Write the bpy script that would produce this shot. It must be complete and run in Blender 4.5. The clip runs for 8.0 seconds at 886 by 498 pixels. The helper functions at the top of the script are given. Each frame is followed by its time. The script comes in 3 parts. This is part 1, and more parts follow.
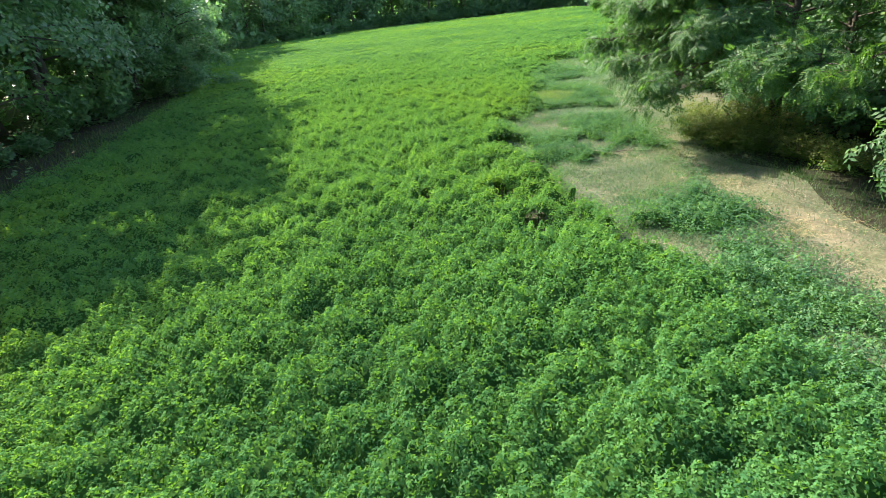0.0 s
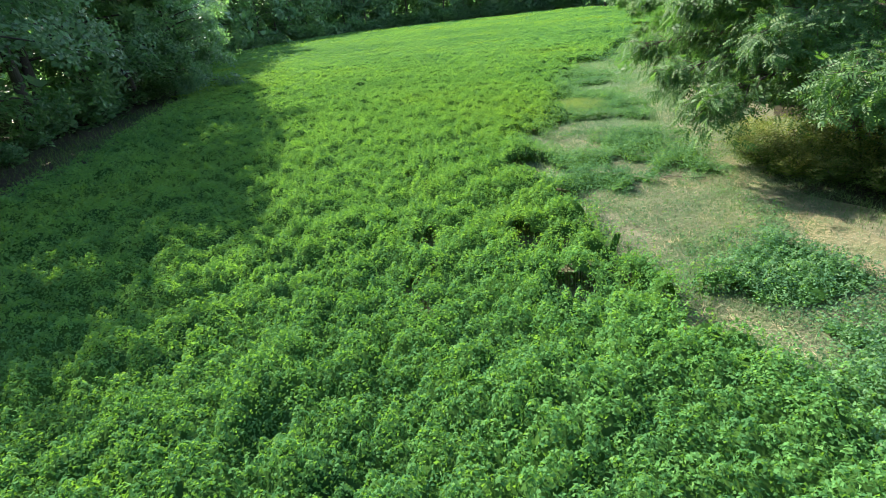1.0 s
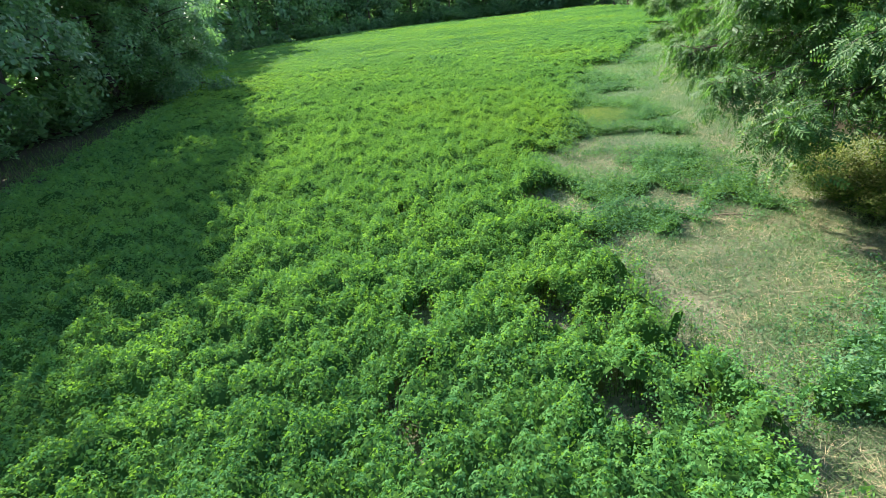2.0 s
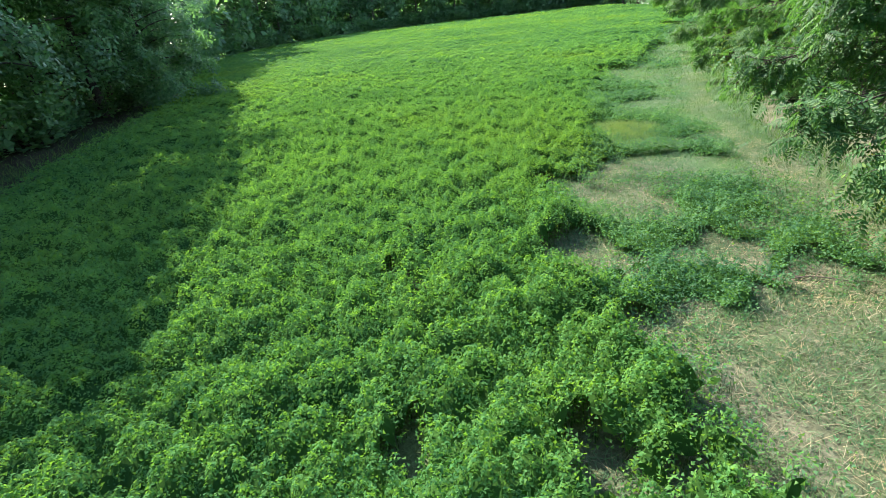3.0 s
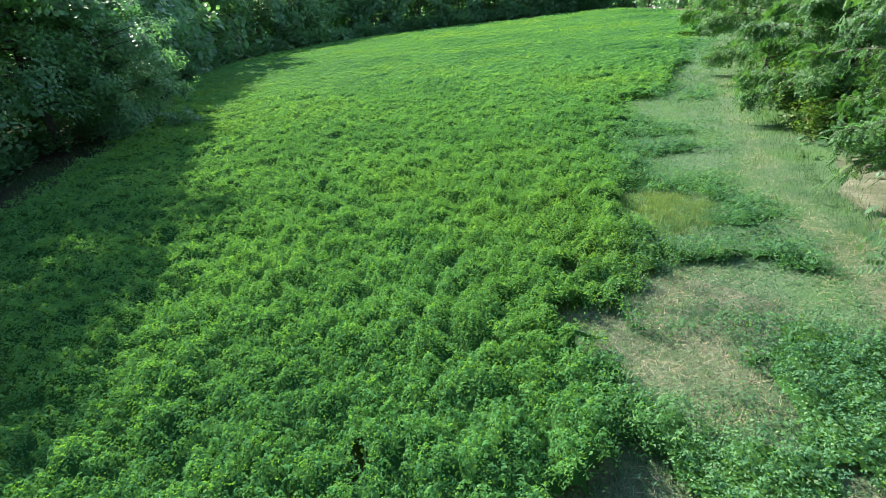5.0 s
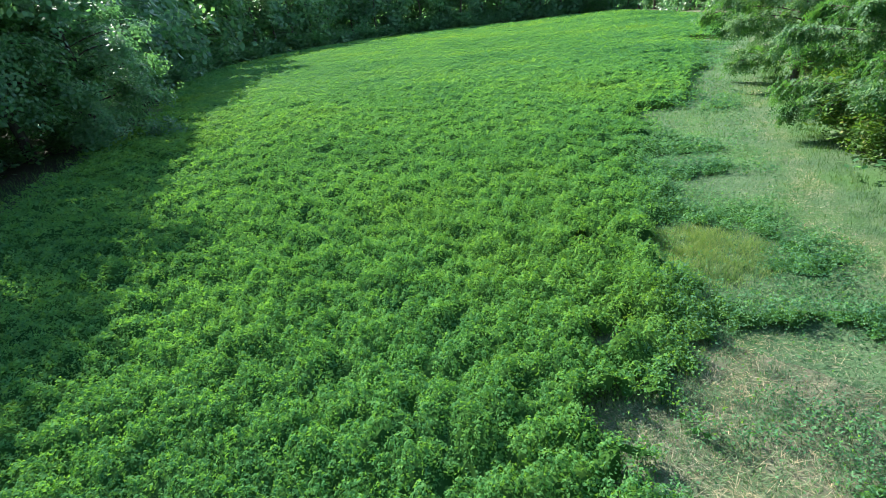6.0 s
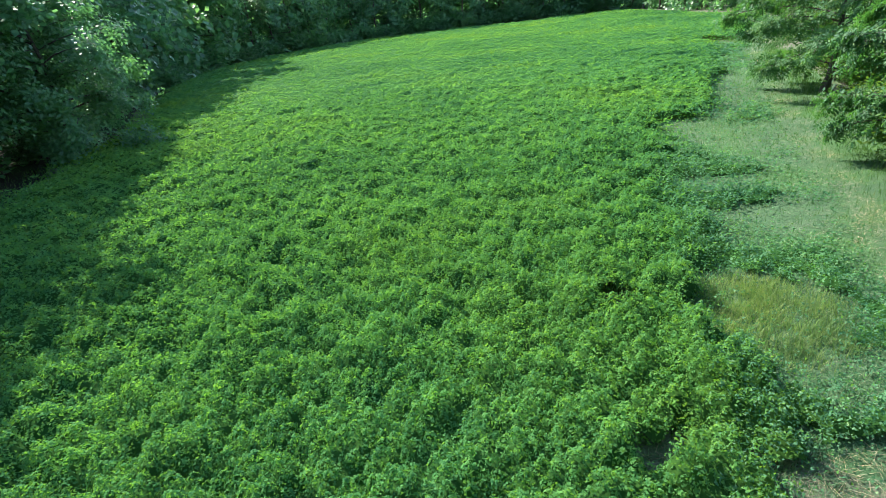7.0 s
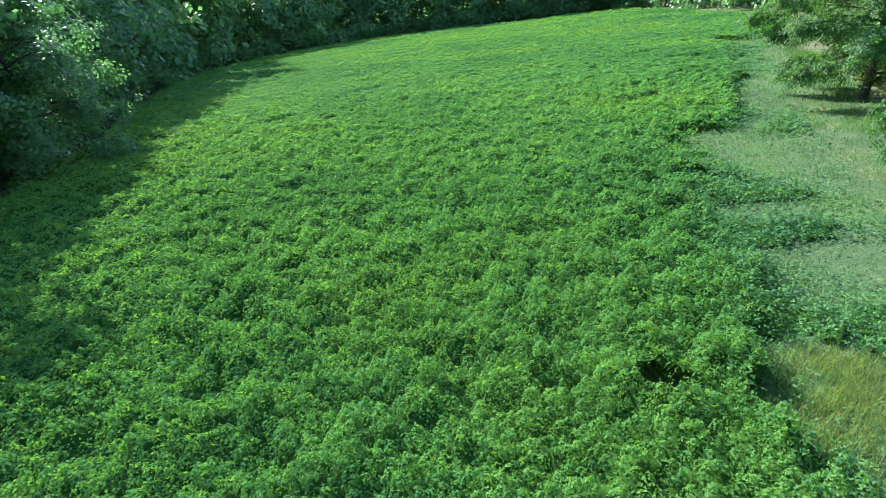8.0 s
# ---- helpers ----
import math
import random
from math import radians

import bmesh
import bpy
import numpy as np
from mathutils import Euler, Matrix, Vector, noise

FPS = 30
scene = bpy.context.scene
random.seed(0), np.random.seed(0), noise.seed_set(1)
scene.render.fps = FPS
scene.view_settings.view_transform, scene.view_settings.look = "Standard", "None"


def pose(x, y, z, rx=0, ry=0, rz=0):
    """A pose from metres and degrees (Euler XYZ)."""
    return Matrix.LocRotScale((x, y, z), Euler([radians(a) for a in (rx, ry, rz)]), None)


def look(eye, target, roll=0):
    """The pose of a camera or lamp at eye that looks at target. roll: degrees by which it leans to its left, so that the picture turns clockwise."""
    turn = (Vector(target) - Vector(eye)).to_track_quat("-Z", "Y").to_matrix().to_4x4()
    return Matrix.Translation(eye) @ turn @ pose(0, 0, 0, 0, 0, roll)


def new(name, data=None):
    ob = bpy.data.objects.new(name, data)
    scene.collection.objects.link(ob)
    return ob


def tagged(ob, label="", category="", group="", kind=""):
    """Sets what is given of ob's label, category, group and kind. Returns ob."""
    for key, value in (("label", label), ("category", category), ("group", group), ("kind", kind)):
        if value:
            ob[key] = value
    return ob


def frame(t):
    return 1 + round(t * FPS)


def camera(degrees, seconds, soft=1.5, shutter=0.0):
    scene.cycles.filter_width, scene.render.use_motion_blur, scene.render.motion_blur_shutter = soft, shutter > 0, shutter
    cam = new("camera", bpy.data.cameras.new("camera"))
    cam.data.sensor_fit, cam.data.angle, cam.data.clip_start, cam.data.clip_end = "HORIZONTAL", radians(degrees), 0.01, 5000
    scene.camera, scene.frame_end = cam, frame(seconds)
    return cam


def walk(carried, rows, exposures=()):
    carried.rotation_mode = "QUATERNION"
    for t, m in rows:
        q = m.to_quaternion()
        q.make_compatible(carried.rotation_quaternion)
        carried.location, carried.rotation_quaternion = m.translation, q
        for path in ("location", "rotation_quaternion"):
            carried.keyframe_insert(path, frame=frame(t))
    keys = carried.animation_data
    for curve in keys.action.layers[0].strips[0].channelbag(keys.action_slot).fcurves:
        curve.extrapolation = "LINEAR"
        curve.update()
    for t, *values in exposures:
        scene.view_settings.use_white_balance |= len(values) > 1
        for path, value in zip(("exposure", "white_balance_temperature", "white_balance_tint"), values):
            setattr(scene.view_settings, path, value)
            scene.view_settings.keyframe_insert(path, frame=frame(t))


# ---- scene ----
cam = camera(80.0, 8.0, soft=0.65)
PATH = [
    (0, (0.497, -0.916, 4.894), (0.341, 0.89, 4.051), -6.2),
    (0.5, (0.474, 0.539, 4.847), (0.29, 2.344, 4.006), -6.1),
    (1, (0.446, 1.993, 4.8), (0.245, 3.796, 3.96), -6.0),
    (1.5, (0.409, 3.448, 4.755), (0.199, 5.25, 3.914), -6.0),
    (3, (0.234, 7.737, 4.714), (-0.006, 9.536, 3.874), -6.2),
    (3.5, (0.259, 9.067, 5.042), (0.014, 10.864, 4.199), -6.2),
    (4, (0.344, 10.393, 5.582), (0.095, 12.19, 4.74), -6.2),
    (4.5, (0.351, 11.633, 5.727), (0.096, 13.429, 4.884), -6.3),
    (6, (0.098, 15.446, 5.663), (-0.166, 17.244, 4.828), -6.3),
    (6.5, (0.01, 16.744, 5.662), (-0.256, 18.542, 4.827), -6.3),
    (7, (-0.088, 17.997, 5.675), (-0.356, 19.794, 4.839), -6.3),
    (7.5, (-0.15, 19.266, 5.673), (-0.422, 21.061, 4.835), -6.3),
    (8, (-0.248, 20.502, 5.664), (-0.522, 22.297, 4.825), -6.4),
]
walk(cam, [(t, look(eye, target, roll)) for t, eye, target, roll in PATH], [(0.0, 1.8, 7300, 14), (8.0, 1.55, 6350, 5)])

# ---- light ----
SUN_AZIMUTH, SUN_HEIGHT = 46.0, 37.0  # degrees to the left of straight ahead (+y), and above the horizon
world = bpy.data.worlds.new("daylight")
scene.world = world
world.use_nodes = True
sky = world.node_tree.nodes.new("ShaderNodeTexSky")
sky.sky_type, sky.sun_disc = "NISHITA", False
sky.sun_elevation, sky.sun_rotation = radians(SUN_HEIGHT), radians(360 - SUN_AZIMUTH)
sky.air_density, sky.dust_density, sky.ozone_density = 1.0, 0.6, 1.5
backing = world.node_tree.nodes["Background"]
backing.inputs["Strength"].default_value = 0.15
world.node_tree.links.new(sky.outputs[0], backing.inputs["Color"])

sun_way = Vector((-math.sin(radians(SUN_AZIMUTH)) * math.cos(radians(SUN_HEIGHT)),
                  math.cos(radians(SUN_AZIMUTH)) * math.cos(radians(SUN_HEIGHT)), math.sin(radians(SUN_HEIGHT))))
sun = new("sun", bpy.data.lights.new("sun", "SUN"))
sun.data.energy, sun.data.angle, sun.data.color = 5.0, radians(0.55), (1.0, 0.95, 0.86)
sun.matrix_world = look(sun_way * 100, (0, 0, 0))


# ---- materials ----
def shader(name):
    mat = bpy.data.materials.new(name)
    mat.use_nodes = True
    nodes = mat.node_tree.nodes
    return mat, nodes, mat.node_tree.links, nodes["Principled BSDF"], nodes["Material Output"]


def ramp(nodes, stops):
    r = nodes.new("ShaderNodeValToRGB")
    while len(r.color_ramp.elements) < len(stops):
        r.color_ramp.elements.new(0.5)
    for e, (at, colour) in zip(r.color_ramp.elements, stops):
        e.position, e.color = at, (*colour, 1)
    return r


def noise_at(nodes, links, where, scale, detail=4.0, rough=0.6):
    n = nodes.new("ShaderNodeTexNoise")
    n.inputs["Scale"].default_value, n.inputs["Detail"].default_value, n.inputs["Roughness"].default_value = scale, detail, rough
    links.new(where, n.inputs["Vector"])
    return n


def mixed(nodes, links, factor, a, b, kind="MIX"):
    m = nodes.new("ShaderNodeMix")
    m.data_type, m.blend_type = "RGBA", kind
    for socket, value in ((m.inputs[0], factor), (m.inputs[6], a), (m.inputs[7], b)):
        if isinstance(value, (int, float)):
            socket.default_value = value
        elif isinstance(value, tuple):
            socket.default_value = (*value, 1)
        else:
            links.new(value, socket)
    return m.outputs[2]


def leaf_material(name, dark, mid, light, old, through_colour, see=0.35, patch=0.08, gloss=0.55, broad=None, shine=0.25, tuft=None):
    """Leaves: each one a little different, patches of growth over metres, and light that comes through the blade."""
    mat, nodes, links, skin, out = shader(name)
    geo = nodes.new("ShaderNodeNewGeometry")
    own = ramp(nodes, ((0.0, dark), (0.4, mid), (0.85, light), (1.0, old)))
    links.new(geo.outputs["Random Per Island"], own.inputs[0])
    big = noise_at(nodes, links, geo.outputs["Position"], patch, 3)
    fine = noise_at(nodes, links, geo.outputs["Position"], tuft or patch * 14, 3)
    tone = ramp(nodes, ((0.3, (0.62, 0.72, 0.8)), (0.5, (1, 1, 1)), (0.72, broad or (1.25, 1.12, 0.9))))
    links.new(big.outputs["Fac"], tone.inputs[0])
    tone2 = ramp(nodes, ((0.32, (0.66, 0.74, 0.8)), (0.68, (1.24, 1.16, 1.02))))
    links.new(fine.outputs["Fac"], tone2.inputs[0])
    colour = mixed(nodes, links, 1.0, own.outputs[0], tone.outputs[0], "MULTIPLY")
    colour = mixed(nodes, links, 1.0, colour, tone2.outputs[0], "MULTIPLY")
    links.new(colour, skin.inputs["Base Color"])
    skin.inputs["Roughness"].default_value = gloss
    skin.inputs["Specular IOR Level"].default_value = shine
    back = nodes.new("ShaderNodeBsdfTranslucent")
    links.new(mixed(nodes, links, 1.0, mixed(nodes, links, 1.0, tone.outputs[0], tone2.outputs[0], "MULTIPLY"), through_colour, "MULTIPLY"), back.inputs["Color"])
    both = nodes.new("ShaderNodeMixShader")
    both.inputs[0].default_value = see
    links.new(skin.outputs[0], both.inputs[1])
    links.new(back.outputs[0], both.inputs[2])
    links.new(both.outputs[0], out.inputs["Surface"])
    return mat


def earth_material(name, stops, scale, bump=0.02, second=None):
    mat, nodes, links, skin, out = shader(name)
    geo = nodes.new("ShaderNodeNewGeometry")
    a = noise_at(nodes, links, geo.outputs["Position"], scale, 8, 0.7)
    b = noise_at(nodes, links, geo.outputs["Position"], scale * 11, 6, 0.7)
    own = ramp(nodes, stops)
    links.new(a.outputs["Fac"], own.inputs[0])
    grain = ramp(nodes, ((0.3, (0.55, 0.55, 0.55)), (0.7, (1.3, 1.3, 1.3))))
    links.new(b.outputs["Fac"], grain.inputs[0])
    colour = mixed(nodes, links, 1.0, own.outputs[0], grain.outputs[0], "MULTIPLY")
    if second:
        c = noise_at(nodes, links, geo.outputs["Position"], scale * 0.23, 3, 0.5)
        pick = ramp(nodes, ((0.45, (0, 0, 0)), (0.62, (1, 1, 1))))
        links.new(c.outputs["Fac"], pick.inputs[0])
        colour = mixed(nodes, links, pick.outputs[0], colour, mixed(nodes, links, 1.0, second, grain.outputs[0], "MULTIPLY"))
    links.new(colour, skin.inputs["Base Color"])
    skin.inputs["Roughness"].default_value = 0.95
    skin.inputs["Specular IOR Level"].default_value = 0.15
    lift = nodes.new("ShaderNodeBump")
    lift.inputs["Strength"].default_value, lift.inputs["Distance"].default_value = 0.9, bump
    links.new(b.outputs["Fac"], lift.inputs["Height"])
    links.new(lift.outputs[0], skin.inputs["Normal"])
    return mat


def bark_material(name, dark, light):
    mat, nodes, links, skin, out = shader(name)
    where = nodes.new("ShaderNodeTexCoord")
    stretch = nodes.new("ShaderNodeMapping")
    stretch.inputs["Scale"].default_value = (9, 9, 1.6)
    links.new(where.outputs["Object"], stretch.inputs["Vector"])
    n = noise_at(nodes, links, stretch.outputs[0], 2.2, 8, 0.7)
    own = ramp(nodes, ((0.3, dark), (0.7, light)))
    links.new(n.outputs["Fac"], own.inputs[0])
    links.new(own.outputs[0], skin.inputs["Base Color"])
    skin.inputs["Roughness"].default_value = 0.92
    lift = nodes.new("ShaderNodeBump")
    lift.inputs["Strength"].default_value, lift.inputs["Distance"].default_value = 1.0, 0.03
    links.new(n.outputs["Fac"], lift.inputs["Height"])
    links.new(lift.outputs[0], skin.inputs["Normal"])
    return mat


CROP = leaf_material("alfalfa_leaf", (0.054, 0.172, 0.07), (0.074, 0.208, 0.077), (0.097, 0.24, 0.083), (0.126, 0.264, 0.088),
                     (0.24, 0.535, 0.055), see=0.35, patch=0.06, broad=(1.38, 1.1, 0.7), gloss=0.75, shine=0.03, tuft=2.6)
DULL = leaf_material("stunted_alfalfa_leaf", (0.056, 0.155, 0.079), (0.082, 0.196, 0.101), (0.117, 0.239, 0.122), (0.169, 0.263, 0.131),
                     (0.169, 0.421, 0.122), see=0.27, patch=0.15, broad=(1.2, 1.1, 0.95), gloss=0.7, shine=0.05, tuft=2.6)
# leaf colour with the shade of the closed stand put into it
CROP_SHADE = leaf_material("crop_inner_shade", (0.019, 0.068, 0.019), (0.028, 0.086, 0.022), (0.039, 0.104, 0.026), (0.054, 0.104, 0.026),
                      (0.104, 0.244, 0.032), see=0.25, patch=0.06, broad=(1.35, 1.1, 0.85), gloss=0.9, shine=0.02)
STEM = leaf_material("crop_stem", (0.016, 0.044, 0.014), (0.022, 0.056, 0.018), (0.032, 0.072, 0.022), (0.04, 0.072, 0.024), (0.08, 0.16, 0.024), see=0.1, gloss=0.9, shine=0.03)
WALNUT = leaf_material("pinnate_leaf", (0.032, 0.097, 0.041), (0.048, 0.132, 0.053), (0.076, 0.182, 0.069), (0.144, 0.241, 0.063),
                       (0.155, 0.402, 0.052), see=0.29, patch=0.3, gloss=0.55, shine=0.24)
WOODLAND = leaf_material("woodland_leaf", (0.052, 0.132, 0.071), (0.076, 0.178, 0.087), (0.103, 0.224, 0.101), (0.144, 0.247, 0.098),
                         (0.207, 0.483, 0.138), see=0.38, patch=0.12, gloss=0.42, shine=0.45)
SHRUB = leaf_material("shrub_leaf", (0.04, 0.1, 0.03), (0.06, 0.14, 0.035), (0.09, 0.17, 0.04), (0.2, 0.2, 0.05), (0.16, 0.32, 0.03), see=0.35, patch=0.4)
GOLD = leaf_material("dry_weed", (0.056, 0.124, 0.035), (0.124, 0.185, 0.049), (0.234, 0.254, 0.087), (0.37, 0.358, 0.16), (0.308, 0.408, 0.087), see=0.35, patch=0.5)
DRY = leaf_material("dry_grass_blade", (0.056, 0.135, 0.059), (0.09, 0.18, 0.086), (0.171, 0.239, 0.144), (0.056, 0.149, 0.054), (0.117, 0.261, 0.099), see=0.3, patch=0.35)
STRAW = leaf_material("straw", (0.282, 0.24, 0.15), (0.396, 0.348, 0.228), (0.54, 0.486, 0.342), (0.204, 0.168, 0.108), (0.276, 0.24, 0.132), see=0.15, patch=0.6)
GRASS = leaf_material("green_grass_blade", (0.036, 0.091, 0.032), (0.055, 0.137, 0.041), (0.091, 0.173, 0.055), (0.2, 0.2, 0.091), (0.137, 0.301, 0.055), see=0.35, patch=0.3)
YELLOWED = leaf_material("yellowed_weed", (0.122, 0.216, 0.065), (0.18, 0.266, 0.079), (0.245, 0.31, 0.101), (0.302, 0.317, 0.144), (0.23, 0.403, 0.086), see=0.3, patch=0.5)
SOIL = earth_material("dry_soil_and_litter", ((0.25, (0.068, 0.082, 0.05)), (0.5, (0.127, 0.137, 0.086)), (0.72, (0.264, 0.251, 0.182))), 1.3, 0.04, second=(0.101, 0.146, 0.068))
MEADOW = earth_material("grassy_ground", ((0.25, (0.044, 0.097, 0.042)), (0.5, (0.075, 0.136, 0.063)), (0.75, (0.132, 0.176, 0.097))), 1.3, 0.03, second=(0.07, 0.145, 0.048))
TRACK = earth_material("straw_covered_track", ((0.25, (0.108, 0.101, 0.062)), (0.5, (0.185, 0.167, 0.108)), (0.75, (0.31, 0.28, 0.194))), 1.1, 0.03, second=(0.108, 0.139, 0.062))
# leaf litter, made darker than its own colour for the trees' shade
SHADED_LITTER = earth_material("shaded_leaf_litter", ((0.25, (0.016, 0.017, 0.01)), (0.5, (0.033, 0.031, 0.018)), (0.75, (0.058, 0.052, 0.033))), 0.8, 0.05, second=(0.018, 0.036, 0.013))
BARK = bark_material("grey_brown_bark", (0.035, 0.028, 0.022), (0.12, 0.1, 0.08))
TWIG = bark_material("dead_wood", (0.1, 0.08, 0.06), (0.24, 0.2, 0.16))


# ---- mesh helpers ----
rng = np.random.default_rng(7)


def mesh_of(name, verts, faces, materials, pick=None, smooth=False):
    """A mesh from an (n, 3) array of places and an (m, 3) array of triangles; pick: each face's material."""
    me = bpy.data.meshes.new(name)
    verts, faces = np.ascontiguousarray(verts, np.float32), np.ascontiguousarray(faces, np.int32)
    me.vertices.add(len(verts))
    me.vertices.foreach_set("co", verts.ravel())
    me.loops.add(faces.size)
    me.loops.foreach_set("vertex_index", faces.ravel())
    me.polygons.add(len(faces))
    me.polygons.foreach_set("loop_start", np.arange(0, faces.size, 3, dtype=np.int32))
    for m in materials if isinstance(materials, (list, tuple)) else [materials]:
        me.materials.append(m)
    if pick is not None:
        me.polygons.foreach_set("material_index", np.ascontiguousarray(pick, np.int32))
    me.polygons.foreach_set("use_smooth", np.full(len(faces), smooth))
    me.update(calc_edges=True)
    return me


def part(name, me, parent, label=""):
    ob = new(name, me)
    ob.parent = parent
    if label:
        ob["label"] = label
    return ob


def lattice(ix, iy, seed):
    h = (ix.astype(np.int64) * 374761393 + iy.astype(np.int64) * 668265263 + seed * 1442695041) & 0x7FFFFFFF
    h = ((h ^ (h >> 13)) * 1274126177) & 0x7FFFFFFF
    return ((h ^ (h >> 16)) & 0xFFFF) / 65535.0


def grain(x, y, size, seed=0):
    """Smooth noise from 0 to 1 over the plan, with lumps of that size."""
    u, v = np.asarray(x) / size, np.asarray(y) / size
    i, j = np.floor(u), np.floor(v)
    a, b = u - i, v - j
    a, b = a * a * (3 - 2 * a), b * b * (3 - 2 * b)
    n00, n10 = lattice(i, j, seed), lattice(i + 1, j, seed)
    n01, n11 = lattice(i, j + 1, seed), lattice(i + 1, j + 1, seed)
    return (n00 * (1 - a) + n10 * a) * (1 - b) + (n01 * (1 - a) + n11 * a) * b


def spread(template, faces, place, along, side, size):
    """Copies of a template, whose axes are along, side and their cross, at every place, in one pair of arrays."""
    up = np.cross(along, side)
    n, k = len(place), len(template)
    basis = np.stack([along, side, up], 1)
    verts = place[:, None] + np.einsum("kc,ncd->nkd", template, basis) * np.asarray(size).reshape(-1, 1, 1)
    tris = faces[None] + (np.arange(n) * k)[:, None, None]
    return verts.reshape(-1, 3), tris.reshape(-1, 3)


def unit(v):
    return v / np.maximum(np.linalg.norm(v, axis=-1, keepdims=True), 1e-9)


def frames_along(along, sway=0.38):
    """For directions: a sideways axis at random roll about level."""
    level = unit(np.cross(along, np.array([0, 0, 1.0])) + 1e-6)
    up = np.cross(level, along)
    roll = rng.normal(0, 1, (len(along), 1)) * sway
    return unit(level * np.cos(roll) + up * np.sin(roll))


class Heap:
    """Gathers pieces of one mesh."""

    def __init__(self):
        self.verts, self.faces, self.picks, self.count = [], [], [], 0

    def add(self, verts, faces, pick=0):
        self.verts.append(verts)
        self.faces.append(faces + self.count)
        self.picks.append(np.broadcast_to(pick, len(faces)))
        self.count += len(verts)

    def mesh(self, name, materials, smooth=False):
        return mesh_of(name, np.concatenate(self.verts), np.concatenate(self.faces), materials, np.concatenate(self.picks), smooth)


def tube(heap, points, radii, sides=6, pick=0):
    """A tapered, bent stem."""
    points, radii = np.array(points, float), np.array(radii, float)
    way = unit(np.gradient(points, axis=0))
    a = unit(np.cross(way, np.array([0.31, 0.95, 0.05])))
    b = np.cross(way, a)
    turn = np.linspace(0, 2 * np.pi, sides, endpoint=False)
    ring = points[:, None] + radii[:, None, None] * (a[:, None] * np.cos(turn)[None, :, None] + b[:, None] * np.sin(turn)[None, :, None])
    i, j = np.meshgrid(np.arange(len(points) - 1), np.arange(sides), indexing="ij")
    p, q = i * sides + j, i * sides + (j + 1) % sides
    faces = np.stack([np.stack([p, q, q + sides], -1), np.stack([p, q + sides, p + sides], -1)], 2).reshape(-1, 3)
    heap.add(ring.reshape(-1, 3), faces, pick)


# ---- the plan ----
# Bare and thin spots in the crop: middle, half axes, turn in degrees, how much still grows there (0 to 1)
BARE = [
    (4.15, 13.4, 2.75, 1.35, 54, 0.1), (3.95, 8.9, 0.95, 0.75, -40, 0.0), (1.65, 17.2, 0.75, 0.58, -75, 0.05),
    (2.5, 20.4, 1.75, 0.64, -42, 0.08), (5.6, 22.1, 2.4, 0.95, -18, 0.14), (3.6, 22.6, 1.15, 0.75, 30, 0.12),
    (4.35, 26.6, 1.45, 1.05, -95, 0.15), (4.1, 17.0, 0.6, 0.45, -10, 0.1), (8.2, 39.5, 2.9, 2.0, -70, 0.16), (3.95, 33.9, 0.5, 0.35, -20, 0.15),
]
BARE += [
    (6.4, 31.3, 1.1, 0.6, -20, 0.3), (12.6, 49.6, 5.0, 1.3, 69, 0.2), (18.9, 72.6, 2.6, 1.3, -60, 0.1), (8.6, 34.6, 3.5, 1.0, 75, 0.5),
    (1.85, 27.1, 0.38, 0.28, -40, 0.0), (1.6, 23.6, 0.38, 0.28, 38, 0.0), (1.25, 11.9, 0.36, 0.26, -60, 0.0), (1.3, 9.6, 0.36, 0.26, 0, 0.0),
    (2.6, 14.6, 1.0, 0.5, 60, 0.3), (3.2, 18.9, 0.9, 0.45, -50, 0.3), (-4.8, 33.7, 0.4, 0.3, 0, 0.0),
]
TRACK_LINE = [(7.2, -30), (7.6, -6), (7.4, 2), (7.3, 7), (7.3, 10), (7.0, 13), (6.9, 16), (7.5, 20), (7.5, 25), (7.6, 28), (8.2, 30), (9.1, 33), (10.2, 37), (12.0, 43), (15.6, 53), (19.5, 65), (26, 76), (32, 88), (33.5, 100), (31.5, 125), (29.5, 146), (28, 164)]
WOOD_EDGE = [(-14.5, -30), (-15, -10), (-16, 5), (-18.5, 15), (-21, 24), (-23, 33), (-24.5, 42), (-27.5, 52), (-33, 62), (-39, 75), (-45, 95), (-44, 115), (-36, 135), (-20, 148), (0, 154), (18, 157), (27, 168)]


def line_x(line, y):
    return np.interp(y, [p[1] for p in line], [p[0] for p in line])


